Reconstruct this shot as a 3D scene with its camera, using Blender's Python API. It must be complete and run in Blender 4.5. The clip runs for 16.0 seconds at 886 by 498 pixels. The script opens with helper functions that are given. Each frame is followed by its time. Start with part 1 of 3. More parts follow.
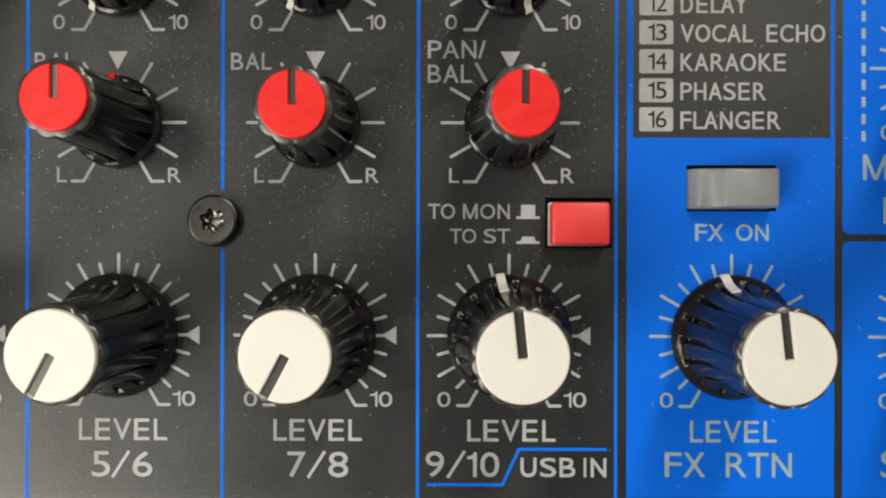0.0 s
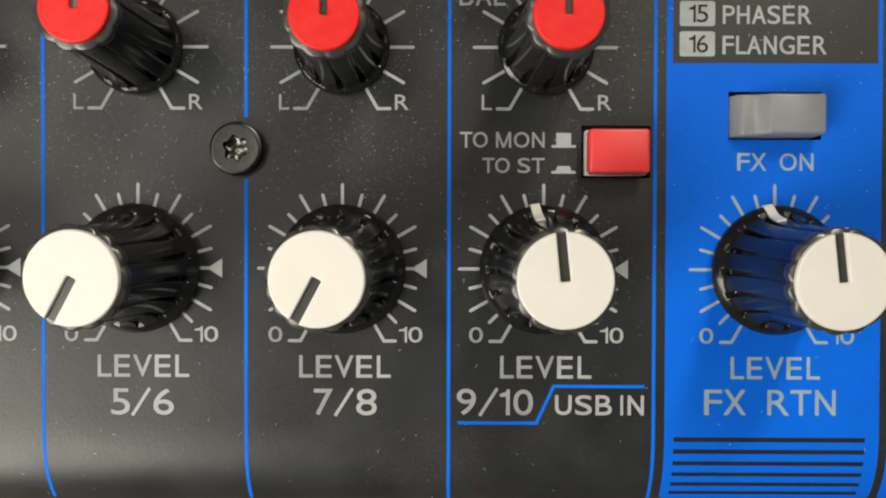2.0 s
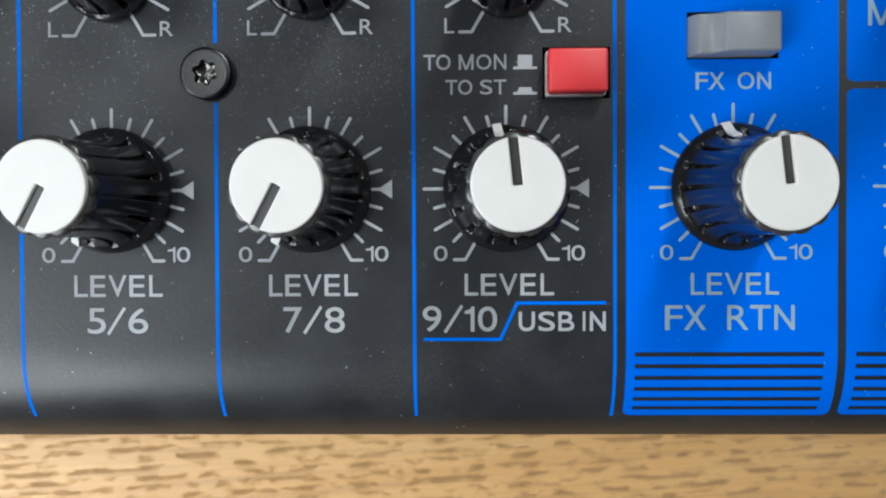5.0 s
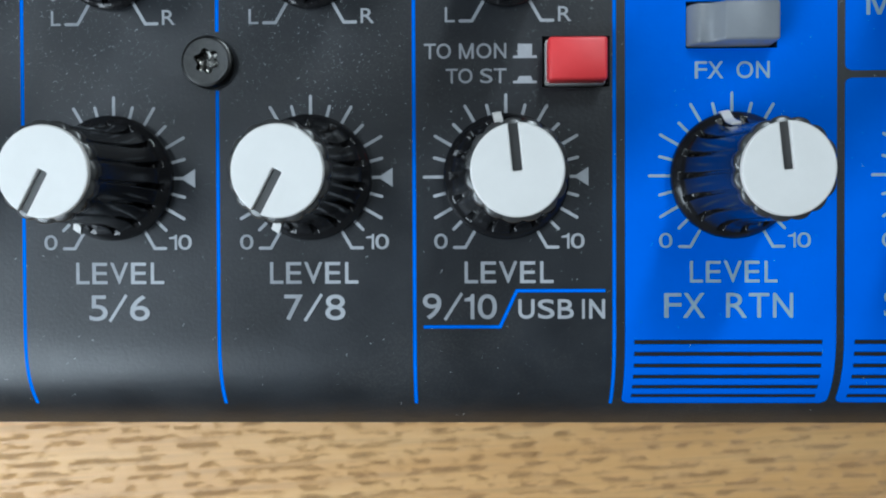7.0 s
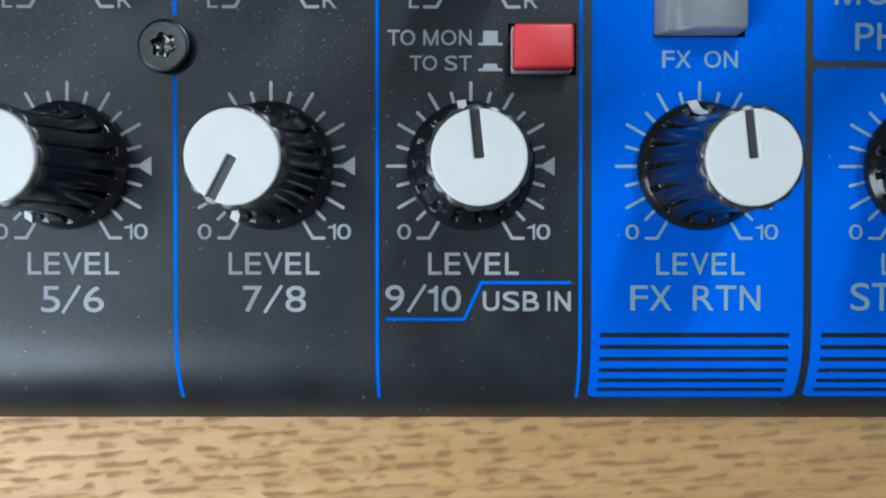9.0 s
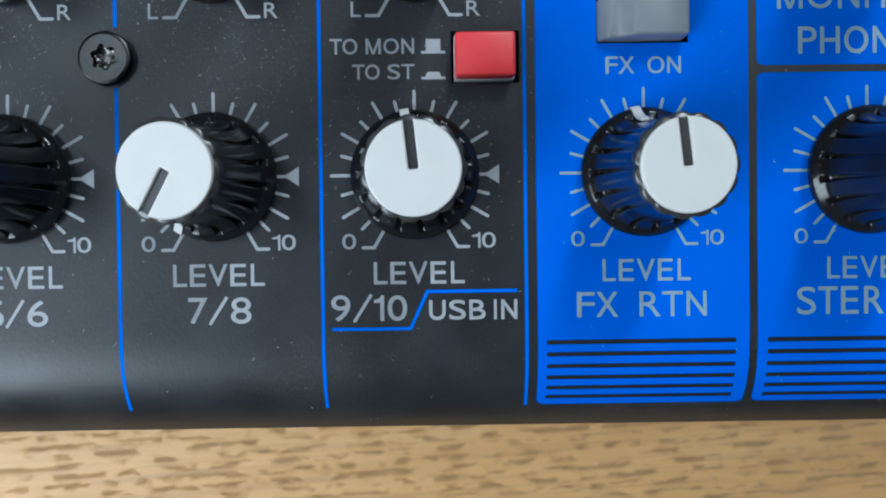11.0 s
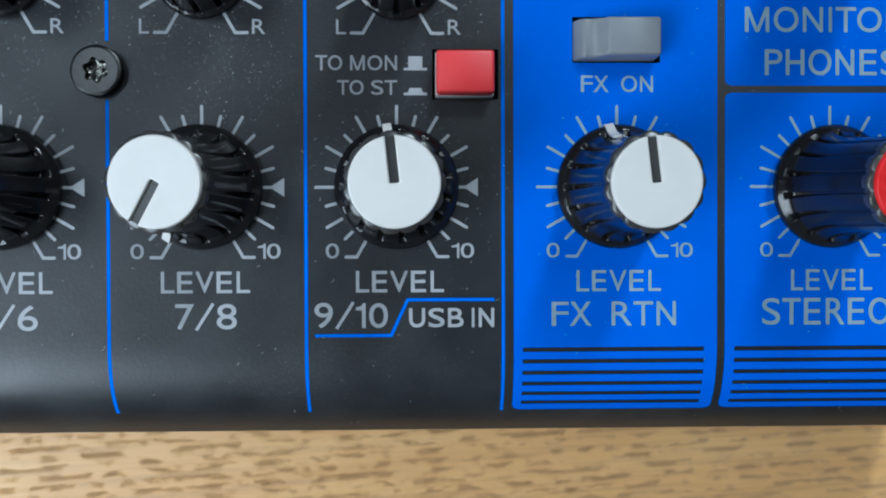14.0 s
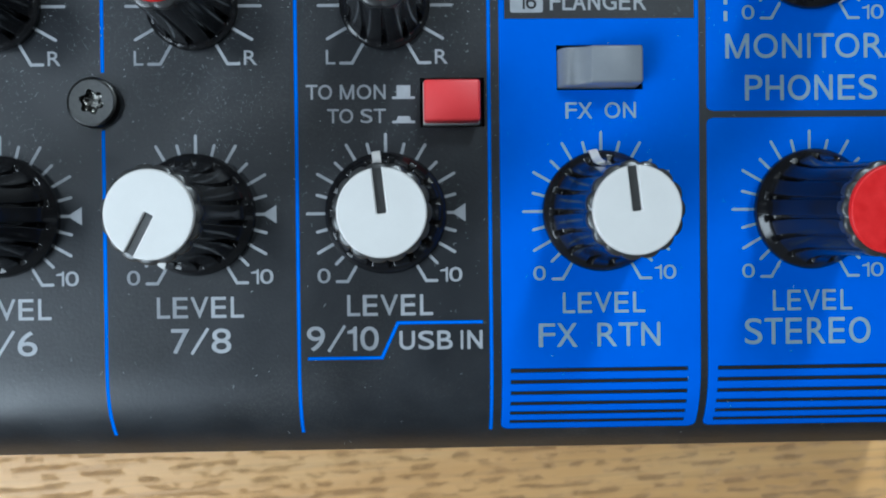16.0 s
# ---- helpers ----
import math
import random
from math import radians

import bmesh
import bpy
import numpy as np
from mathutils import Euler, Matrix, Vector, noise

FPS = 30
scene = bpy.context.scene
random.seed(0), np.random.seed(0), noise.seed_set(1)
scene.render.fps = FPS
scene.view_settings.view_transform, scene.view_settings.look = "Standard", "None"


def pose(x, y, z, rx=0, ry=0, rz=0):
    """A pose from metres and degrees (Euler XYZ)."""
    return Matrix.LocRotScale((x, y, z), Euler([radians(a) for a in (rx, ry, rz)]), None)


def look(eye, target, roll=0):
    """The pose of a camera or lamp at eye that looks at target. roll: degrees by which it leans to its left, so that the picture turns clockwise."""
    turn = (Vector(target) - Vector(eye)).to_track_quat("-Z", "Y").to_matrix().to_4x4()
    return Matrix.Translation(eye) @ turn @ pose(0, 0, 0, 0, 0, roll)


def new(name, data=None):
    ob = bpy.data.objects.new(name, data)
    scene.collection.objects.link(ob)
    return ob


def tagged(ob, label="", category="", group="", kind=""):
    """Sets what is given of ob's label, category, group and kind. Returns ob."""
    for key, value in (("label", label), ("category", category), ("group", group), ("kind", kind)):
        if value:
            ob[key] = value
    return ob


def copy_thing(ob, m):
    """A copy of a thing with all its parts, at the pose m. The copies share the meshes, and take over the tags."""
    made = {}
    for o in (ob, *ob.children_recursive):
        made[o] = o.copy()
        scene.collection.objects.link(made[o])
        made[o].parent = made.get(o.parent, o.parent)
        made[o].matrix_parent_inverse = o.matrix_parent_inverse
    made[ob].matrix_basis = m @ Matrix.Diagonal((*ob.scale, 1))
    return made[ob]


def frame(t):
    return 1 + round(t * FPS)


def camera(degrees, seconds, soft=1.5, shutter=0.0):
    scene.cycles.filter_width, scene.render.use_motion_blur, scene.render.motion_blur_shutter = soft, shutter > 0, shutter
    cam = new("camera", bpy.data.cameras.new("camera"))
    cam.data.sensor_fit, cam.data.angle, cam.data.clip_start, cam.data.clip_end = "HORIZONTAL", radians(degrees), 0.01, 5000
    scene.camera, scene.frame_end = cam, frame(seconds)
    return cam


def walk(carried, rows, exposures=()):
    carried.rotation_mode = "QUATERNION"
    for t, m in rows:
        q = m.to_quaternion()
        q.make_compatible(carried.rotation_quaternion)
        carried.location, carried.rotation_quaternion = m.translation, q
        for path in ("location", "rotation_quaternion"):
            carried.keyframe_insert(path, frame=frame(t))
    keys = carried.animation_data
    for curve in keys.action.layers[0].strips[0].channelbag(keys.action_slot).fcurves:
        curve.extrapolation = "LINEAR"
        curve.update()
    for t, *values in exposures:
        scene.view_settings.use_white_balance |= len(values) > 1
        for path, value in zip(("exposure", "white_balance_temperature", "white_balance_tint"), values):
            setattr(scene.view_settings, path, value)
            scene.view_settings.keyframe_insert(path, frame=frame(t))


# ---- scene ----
import functools

# The panel of the mixer is the plane z = 0 of its own frame, in millimetres: x to the right, y to the back, z out of the panel.
SLOPE, RISE = 6.0, 0.0356
PANEL = pose(0, 0, RISE, SLOPE, 0, 0)
cam = camera(57.0, 16.0, 2.0)
ROWS = [
    (0, -8.37, 11.99, 113.28, 0.07, 0.40, 0.14),
    (0.5, -11.04, 12.13, 112.87, -0.21, 0.32, 0.02),
    (1, -10.02, 12.37, 114.25, -0.21, 0.28, 0.19),
    (1.5, -11.83, 12.93, 111.96, -0.77, 0.17, 0.20),
    (2, -12.88, 4.20, 109.18, -0.76, 0.29, 0.19),
    (2.5, -10.36, 4.57, 109.85, -1.13, 0.72, 0.09),
    (3, -12.05, -0.53, 109.06, -1.52, 0.74, -0.19),
    (3.5, -10.50, -2.74, 109.72, -1.68, 0.76, -0.46),
    (4, -11.03, -2.74, 110.88, -1.54, 0.96, -0.36),
    (4.2, -9.15, -4.28, 111.08, -1.31, 1.13, -0.31),
    (6.3, -5.44, -8.14, 113.19, -0.84, 1.20, -0.29),
    (6.5, -5.39, -11.41, 111.22, -0.81, 1.27, -0.36),
    (7, -6.29, -8.13, 112.45, -0.86, 1.22, -0.22),
    (7.5, -3.97, -10.79, 110.20, -0.87, 0.68, 0.17),
    (8, -4.38, -10.94, 110.66, -0.86, 0.13, 0.16),
    (8.5, -3.31, -8.60, 110.30, -0.94, 0.03, 0.20),
    (8.7, -3.95, -9.49, 110.16, -0.89, -0.02, 0.15),
    (10.8, -1.45, -6.77, 110.46, -1.05, -0.48, -0.66),
    (11, 2.75, -7.97, 109.85, -1.00, -0.47, -0.73),
    (11.5, 3.55, -4.62, 111.32, -1.00, -0.73, -0.65),
    (12, 2.06, -4.98, 111.14, -0.93, -0.89, -0.54),
    (12.5, 1.71, -5.73, 110.54, -0.99, -1.26, -0.25),
    (13, 3.67, -5.01, 111.81, -0.98, -1.59, -0.18),
    (13.5, 5.33, -6.00, 113.33, -0.89, -1.67, -0.20),
    (14, 3.47, -7.13, 113.84, -0.70, -1.48, -0.18),
    (14.5, 4.17, -7.01, 114.67, -0.50, -1.29, -0.44),
    (15, 2.85, -5.76, 112.72, -0.59, -1.50, -0.67),
    (15.5, 1.00, -3.75, 115.87, -0.83, -1.64, -0.66),
    (16, 5.37, -3.93, 116.58, -0.57, -1.31, -0.64),
]
EXPOSURES = [(0.0, 0.02, 6900, 8), (1.5, 0.0, 6900, 8), (2.5, 0.05, 6900, 9), (3.2, 0.07, 6900, 9), (4.2, 0.08, 6250, 8), (6.3, -0.19, 5150, 4), (16.0, -0.22, 5000, 3)]
walk(cam, [(t, PANEL @ pose(x / 1000, y / 1000, z / 1000, rx, ry, rz)) for t, x, y, z, rx, ry, rz in ROWS], EXPOSURES)

# ---- light ----
world = bpy.data.worlds.new("room_air")
world.use_nodes = True
world.node_tree.nodes["Background"].inputs["Color"].default_value = (0.9, 0.95, 1.0, 1)
world.node_tree.nodes["Background"].inputs["Strength"].default_value = 0.1
scene.world = world


def area_lamp(name, eye, target, power, wide, long, colour):
    data = bpy.data.lights.new(name, "AREA")
    data.shape, data.size, data.size_y, data.energy, data.color = "RECTANGLE", wide, long, power, colour
    new(name, data).matrix_world = look(eye, target)


area_lamp("lamp_back", (0.62, 1.40, 1.80), (0, 0, 0), 34, 0.24, 0.75, (1.0, 0.955, 0.84))
area_lamp("lamp_side", (-0.27, -0.195, 0.255), (0, 0, 0.03), 1.75, 0.24, 0.24, (1.0, 0.965, 0.88))
area_lamp("lamp_ceiling_right", (0.66, 0.42, 1.92), (0.05, 0.05, 0), 6, 0.6, 0.6, (1.0, 0.93, 0.78))
area_lamp("lamp_ceiling", (-0.78, 0.14, 1.88), (-0.05, 0, 0), 6.8, 0.45, 0.6, (1.0, 0.97, 0.89))


# ---- materials ----
def material(name, colour, rough=0.5, metal=0.0, spec=0.5):
    m = bpy.data.materials.new(name)
    m.use_nodes = True
    b = m.node_tree.nodes["Principled BSDF"]
    b.inputs["Base Color"].default_value = (*colour, 1)
    b.inputs["Roughness"].default_value = rough
    b.inputs["Metallic"].default_value = metal
    b.inputs["Specular IOR Level"].default_value = spec
    return m


def node(m, kind, **values):
    n = m.node_tree.nodes.new(kind)
    for key, value in values.items():
        n.inputs[key.replace("_", " ")].default_value = value
    return n


def link(m, a, out, b, into):
    m.node_tree.links.new(a.outputs[out], b.inputs[into])


def shader(m):
    return m.node_tree.nodes["Principled BSDF"]


def place(m, scale=(1, 1, 1), turn=0.0):
    c = m.node_tree.nodes.new("ShaderNodeTexCoord")
    p = m.node_tree.nodes.new("ShaderNodeMapping")
    p.inputs["Scale"].default_value = scale
    first = m.node_tree.nodes.new("ShaderNodeMapping")
    first.inputs["Rotation"].default_value = (0, 0, radians(turn))
    link(m, c, "Object", first, "Vector")
    link(m, first, "Vector", p, "Vector")
    return p


def ramp(m, source, out, stops):
    r = m.node_tree.nodes.new("ShaderNodeValToRGB")
    r.color_ramp.elements[0].position, r.color_ramp.elements[0].color = stops[0][0], (*stops[0][1], 1)
    r.color_ramp.elements[1].position, r.color_ramp.elements[1].color = stops[-1][0], (*stops[-1][1], 1)
    for at, colour in stops[1:-1]:
        r.color_ramp.elements.new(at).color = (*colour, 1)
    link(m, source, out, r, "Fac")
    return r


def grained(m, low, high, scale, bump_scale, bump, rough=None):
    """Colour that wanders between low and high, roughness that wanders too, and a fine relief."""
    p = place(m)
    n = node(m, "ShaderNodeTexNoise", Scale=scale, Detail=5.0, Roughness=0.6)
    link(m, p, "Vector", n, "Vector")
    link(m, ramp(m, n, "Fac", [(0.3, low), (0.7, high)]), "Color", shader(m), "Base Color")
    if rough:
        r = node(m, "ShaderNodeMapRange", To_Min=rough[0], To_Max=rough[1], From_Min=0.3, From_Max=0.7)
        link(m, n, "Fac", r, "Value")
        link(m, r, "Result", shader(m), "Roughness")
    if bump:
        g = node(m, "ShaderNodeTexNoise", Scale=bump_scale, Detail=3.0, Roughness=0.6)
        link(m, p, "Vector", g, "Vector")
        b = node(m, "ShaderNodeBump", Strength=1.0, Distance=bump)
        link(m, g, "Fac", b, "Height")
        link(m, b, "Normal", shader(m), "Normal")
    return m


BLACK = grained(material("black_powder_coat", (0.03, 0.03, 0.03), spec=0.52), (0.0115, 0.013, 0.016), (0.020, 0.0225, 0.027), 90, 2000, 0.000036, (0.34, 0.44))


def dusty(m):
    """A thin film of dust in drifts and smears, of fine grains."""
    drift = node(m, "ShaderNodeTexNoise", Scale=1.0, Detail=7.0, Roughness=0.68, Distortion=0.6)
    link(m, place(m, (34, 26, 30), 35), "Vector", drift, "Vector")
    film = ramp(m, drift, "Fac", [(0.47, (0, 0, 0)), (0.76, (0.45, 0.45, 0.45))])
    grain = node(m, "ShaderNodeTexNoise", Scale=3200.0, Detail=2.0, Roughness=0.7)
    link(m, place(m), "Vector", grain, "Vector")
    specks = ramp(m, grain, "Fac", [(0.45, (0.12, 0.12, 0.12)), (0.72, (1, 1, 1))])
    both = m.node_tree.nodes.new("ShaderNodeMath")
    both.operation = "MULTIPLY"
    link(m, film, "Color", both, 0)
    link(m, specks, "Color", both, 1)
    under = shader(m).inputs["Base Color"].links[0].from_socket
    mix = m.node_tree.nodes.new("ShaderNodeMix")
    mix.data_type = "RGBA"
    m.node_tree.links.new(both.outputs[0], mix.inputs["Factor"])
    m.node_tree.links.new(under, mix.inputs[6])
    mix.inputs[7].default_value = (0.13, 0.125, 0.115, 1)
    m.node_tree.links.new(mix.outputs[2], shader(m).inputs["Base Color"])


dusty(BLACK)
BLUE = grained(material("blue_screen_print", (0, 0.12, 0.75), spec=0.10), (0.0, 0.121, 0.72), (0.0, 0.136, 0.78), 70, 2600, 0.00002, (0.42, 0.5))
LINE = grained(material("blue_line_print", (0, 0.12, 0.75), spec=0.10), (0.0, 0.142, 0.76), (0.0, 0.16, 0.82), 200, 2600, 0.00001, (0.45, 0.5))
INK = grained(material("grey_white_print", (0.5, 0.5, 0.5)), (0.335, 0.35, 0.375), (0.42, 0.435, 0.465), 400, 2600, 0.00001, (0.5, 0.6))
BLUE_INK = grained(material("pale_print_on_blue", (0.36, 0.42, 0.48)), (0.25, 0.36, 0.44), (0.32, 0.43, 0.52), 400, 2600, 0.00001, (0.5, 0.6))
DARK_INK = grained(material("black_print", (0.02, 0.02, 0.02), spec=0.25), (0.013, 0.013, 0.014), (0.02, 0.02, 0.021), 300, 2600, 0.00002, (0.45, 0.55))
KNOB = grained(material("black_knob_plastic", (0.012, 0.012, 0.013)), (0.007, 0.007, 0.008), (0.013, 0.013, 0.014), 250, 1800, 0.000005, (0.13, 0.21))
WHITE = grained(material("white_cap_plastic", (0.8, 0.8, 0.78)), (0.69, 0.675, 0.65), (0.75, 0.735, 0.71), 120, 3000, 0.000008, (0.42, 0.5))
RED = grained(material("red_cap_plastic", (0.7, 0.02, 0.02), spec=0.35), (0.68, 0.010, 0.011), (0.82, 0.026, 0.027), 420, 3000, 0.000012, (0.36, 0.54))
RED_BUTTON = grained(material("red_button_plastic", (0.6, 0.03, 0.03)), (0.74, 0.050, 0.055), (0.80, 0.060, 0.065), 160, 3000, 0.000008, (0.3, 0.4))
GREY = grained(material("frosted_grey_plastic", (0.32, 0.33, 0.34)), (0.225, 0.238, 0.262), (0.275, 0.288, 0.312), 150, 3000, 0.00001, (0.3, 0.42))
PALE = material("pale_plastic", (0.6, 0.6, 0.58), 0.4)
WELL = material("dark_well_plastic", (0.006, 0.006, 0.007), 0.7)
COLLAR = grained(material("satin_dark_plastic", (0.04, 0.04, 0.04), spec=0.75), (0.030, 0.030, 0.030), (0.05, 0.05, 0.05), 300, 2500, 0.00001, (0.26, 0.36))
STEEL = grained(material("black_oxide_steel", (0.1, 0.1, 0.1), metal=1.0), (0.045, 0.045, 0.045), (0.075, 0.075, 0.072), 900, 2500, 0.000008, (0.28, 0.40))
SOCKET = grained(material("worn_bare_steel", (0.4, 0.4, 0.38), metal=1.0), (0.04, 0.04, 0.036), (0.20, 0.195, 0.18), 1100, 1500, 0.00008, (0.18, 0.3))
DUST = material("pale_dust", (0.55, 0.59, 0.60), 0.9)
RUBBER = material("black_rubber", (0.02, 0.02, 0.02), 0.8)
WALL = grained(material("pale_wall_paint", (0.7, 0.7, 0.68)), (0.34, 0.34, 0.33), (0.40, 0.40, 0.39), 3, 200, 0.0003, (0.7, 0.85))
TILE = grained(material("grey_ceiling_tile", (0.3, 0.3, 0.3)), (0.17, 0.17, 0.17), (0.22, 0.22, 0.22), 8, 300, 0.0005, (0.8, 0.9))
CARPET = grained(material("grey_carpet", (0.15, 0.15, 0.16)), (0.10, 0.10, 0.11), (0.19, 0.19, 0.20), 60, 700, 0.002, (0.9, 1.0))
METAL = material("grey_painted_steel", (0.3, 0.3, 0.31), 0.4)


def wood():
    """Light oak laminate: broad tone bands and short dark pores along x."""
    m = material("light_oak_laminate", (0.5, 0.33, 0.16), 0.38)
    broad = node(m, "ShaderNodeTexNoise", Scale=1.0, Detail=4.0, Roughness=0.6, Distortion=0.2)
    link(m, place(m, (16, 170, 16), -3), "Vector", broad, "Vector")
    base = ramp(m, broad, "Fac", [(0.25, (0.68, 0.378, 0.135)), (0.5, (0.78, 0.455, 0.172)), (0.75, (0.83, 0.525, 0.220))])
    pore = node(m, "ShaderNodeTexWave", Scale=185.0, Distortion=8.0, Detail=3.0, Detail_Scale=230.0, Detail_Roughness=0.55)
    pore.bands_direction = "Y"
    link(m, place(m, (0.13, 1, 0.13), -3.5), "Vector", pore, "Vector")
    dash = ramp(m, pore, "Fac", [(0.70, (0, 0, 0)), (0.95, (1, 1, 1))])
    where = node(m, "ShaderNodeTexNoise", Scale=1.0, Detail=2.0, Roughness=0.5)
    link(m, place(m, (210, 460, 210), -3.5), "Vector", where, "Vector")
    some = ramp(m, where, "Fac", [(0.47, (0.06, 0.06, 0.06)), (0.62, (0.82, 0.82, 0.82))])
    both = m.node_tree.nodes.new("ShaderNodeMath")
    both.operation = "MULTIPLY"
    link(m, dash, "Color", both, 0)
    link(m, some, "Color", both, 1)
    fibre = node(m, "ShaderNodeTexNoise", Scale=1.0, Detail=2.0, Roughness=0.5, Distortion=0.2)
    link(m, place(m, (26, 620, 26), -3.5), "Vector", fibre, "Vector")
    lines = ramp(m, fibre, "Fac", [(0.50, (0, 0, 0)), (0.72, (0.42, 0.42, 0.42))])
    either = m.node_tree.nodes.new("ShaderNodeMath")
    either.operation = "MAXIMUM"
    link(m, both, 0, either, 0)
    link(m, lines, "Color", either, 1)
    mix = m.node_tree.nodes.new("ShaderNodeMix")
    mix.data_type = "RGBA"
    m.node_tree.links.new(either.outputs[0], mix.inputs["Factor"])
    m.node_tree.links.new(base.outputs["Color"], mix.inputs[6])
    mix.inputs[7].default_value = (0.48, 0.262, 0.118, 1)
    m.node_tree.links.new(mix.outputs[2], shader(m).inputs["Base Color"])
    fine = node(m, "ShaderNodeBump", Strength=0.6, Distance=0.0001)
    fine.invert = True
    link(m, both, 0, fine, "Height")
    link(m, fine, "Normal", shader(m), "Normal")
    return m


WOOD = wood()


# ---- builders, in millimetres ----
def part(name, bm, mat, parent=None, label="", sharp=35.0, smooth=True, kind=""):
    """Links a bmesh in millimetres as one mesh object."""
    bmesh.ops.scale(bm, vec=(0.001, 0.001, 0.001), verts=bm.verts)
    bmesh.ops.recalc_face_normals(bm, faces=bm.faces)
    me = bpy.data.meshes.new(name)
    bm.to_mesh(me)
    bm.free()
    return part_of_mesh(name, me, mat, parent, label, sharp, smooth, kind)


def part_of_mesh(name, me, mat, parent=None, label="", sharp=35.0, smooth=True, kind=""):
    me.materials.append(mat)
    if smooth:
        for p in me.polygons:
            p.use_smooth = True
        me.set_sharp_from_angle(angle=radians(sharp))
    ob = new(name, me)
    ob.parent = parent
    return tagged(ob, label=label, kind=kind)


def box(bm, x0, x1, y0, y1, z0, z1, bevel=0.0, segments=2):
    made = bmesh.ops.create_cube(bm, size=1, matrix=Matrix.Translation(((x0 + x1) / 2, (y0 + y1) / 2, (z0 + z1) / 2)) @ Matrix.Diagonal((x1 - x0, y1 - y0, z1 - z0, 1)))
    if bevel:
        edges = list({e for v in made["verts"] for e in v.link_edges})
        bmesh.ops.bevel(bm, geom=edges, offset=bevel, segments=segments, profile=0.5, affect="EDGES")
    return bm


LIP_START, LIP_REACH = -19.5, 15.9


def lip(y):
    """Height of the panel's surface, which rolls over at the front edge, gently at first."""
    return -0.00145 * min(max(LIP_START - y, 0.0), LIP_REACH) ** 3.07


def spaced(a, b, step):
    n = max(1, math.ceil(abs(b - a) / step))
    return [a + (b - a) * i / n for i in range(n + 1)]


def steps(y0, y1):
    """Rows along y that follow the rolled edge finely."""
    if y1 <= LIP_START:
        return spaced(y0, y1, 0.7)
    if y0 >= LIP_START:
        return [y0, y1]
    return spaced(y0, LIP_START, 0.7) + [y1]


def sheet(bm, x0, x1, y0, y1, lift, holes=(), corner=0.0):
    """A thin printed sheet that lies on the panel and follows its rolled edge; corners rounded, holes left open."""
    xs = {x0, x1} | {x for h in holes for x in h[:2]}
    ys = set(steps(y0, y1)) | {y for h in holes for y in h[2:]}
    if corner:
        ys |= {y + s * corner * k / 4 for y, s in ((y0, 1), (y1, -1)) for k in range(1, 5)}
    xs, ys = sorted(xs), sorted(ys)

    def inset(y):
        d = corner - min(y - y0, y1 - y)
        return corner - math.sqrt(max(corner * corner - d * d, 0)) if corner and d > 0 else 0.0

    grid = {}
    for j, y in enumerate(ys):
        for i, x in enumerate(xs):
            e = inset(y)
            grid[i, j] = bm.verts.new((min(max(x, x0 + e), x1 - e), y, lip(y) + lift))
    for j in range(len(ys) - 1):
        for i in range(len(xs) - 1):
            cx, cy = (xs[i] + xs[i + 1]) / 2, (ys[j] + ys[j + 1]) / 2
            if any(h[0] < cx < h[1] and h[2] < cy < h[3] for h in holes):
                continue
            bm.faces.new((grid[i, j], grid[i + 1, j], grid[i + 1, j + 1], grid[i, j + 1]))
    return bm


def stroke(bm, points, width, lift=0.05, rounded=False):
    """A printed line of even width through the points, with mitred turns."""
    sides = []
    for k, p in enumerate(points):
        p = Vector(p)
        before = (p - Vector(points[k - 1])).normalized() if k else None
        after = (Vector(points[k + 1]) - p).normalized() if k + 1 < len(points) else None
        way = ((before or after) + (after or before)).normalized()
        across = Vector((-way.y, way.x))
        half = width / 2 / max(0.4, across.dot(Vector((-(before or after).y, (before or after).x))))
        sides.append([bm.verts.new((p.x + s * across.x * half, p.y + s * across.y * half, lip(p.y) + lift)) for s in (-1, 1)])
    for a, b in zip(sides, sides[1:]):
        bm.faces.new((a[0], b[0], b[1], a[1]))
    for end, side, way in ((points[0], sides[0], -1), (points[-1], sides[-1], 1)) if rounded else ():
        across = (side[1].co - side[0].co) / 2
        out = Vector((across.y, -across.x, 0)) * way
        middle = (side[0].co + side[1].co) / 2
        arc = [bm.verts.new(middle + across * math.cos(math.pi * k / 6) + out * math.sin(math.pi * k / 6)) for k in range(1, 6)]
        bm.faces.new([side[1], *arc, side[0]])
    return bm


# Letters take the proportions of a plain grotesque: ink widths and side gaps in thousandths of the em, capitals 718 high.
INK_WIDTH = {"A": 640, "B": 553, "C": 637, "D": 593, "E": 530, "F": 497, "G": 661, "H": 569, "I": 97, "K": 587, "L": 461, "M": 688, "N": 570, "O": 700, "P": 536, "R": 596, "S": 571, "T": 583, "U": 565, "V": 627, "X": 629, "Y": 639, "1": 290, "/": 312}


def side_gap(letter, right):
    if letter in "/":
        return -17
    if letter in ("TVAXYLKRFP" if right else "TVAXY"):
        return 18
    if letter == "1":
        return 5 if right else 90
    return 42 if letter in "OCGS0123456789" else 78


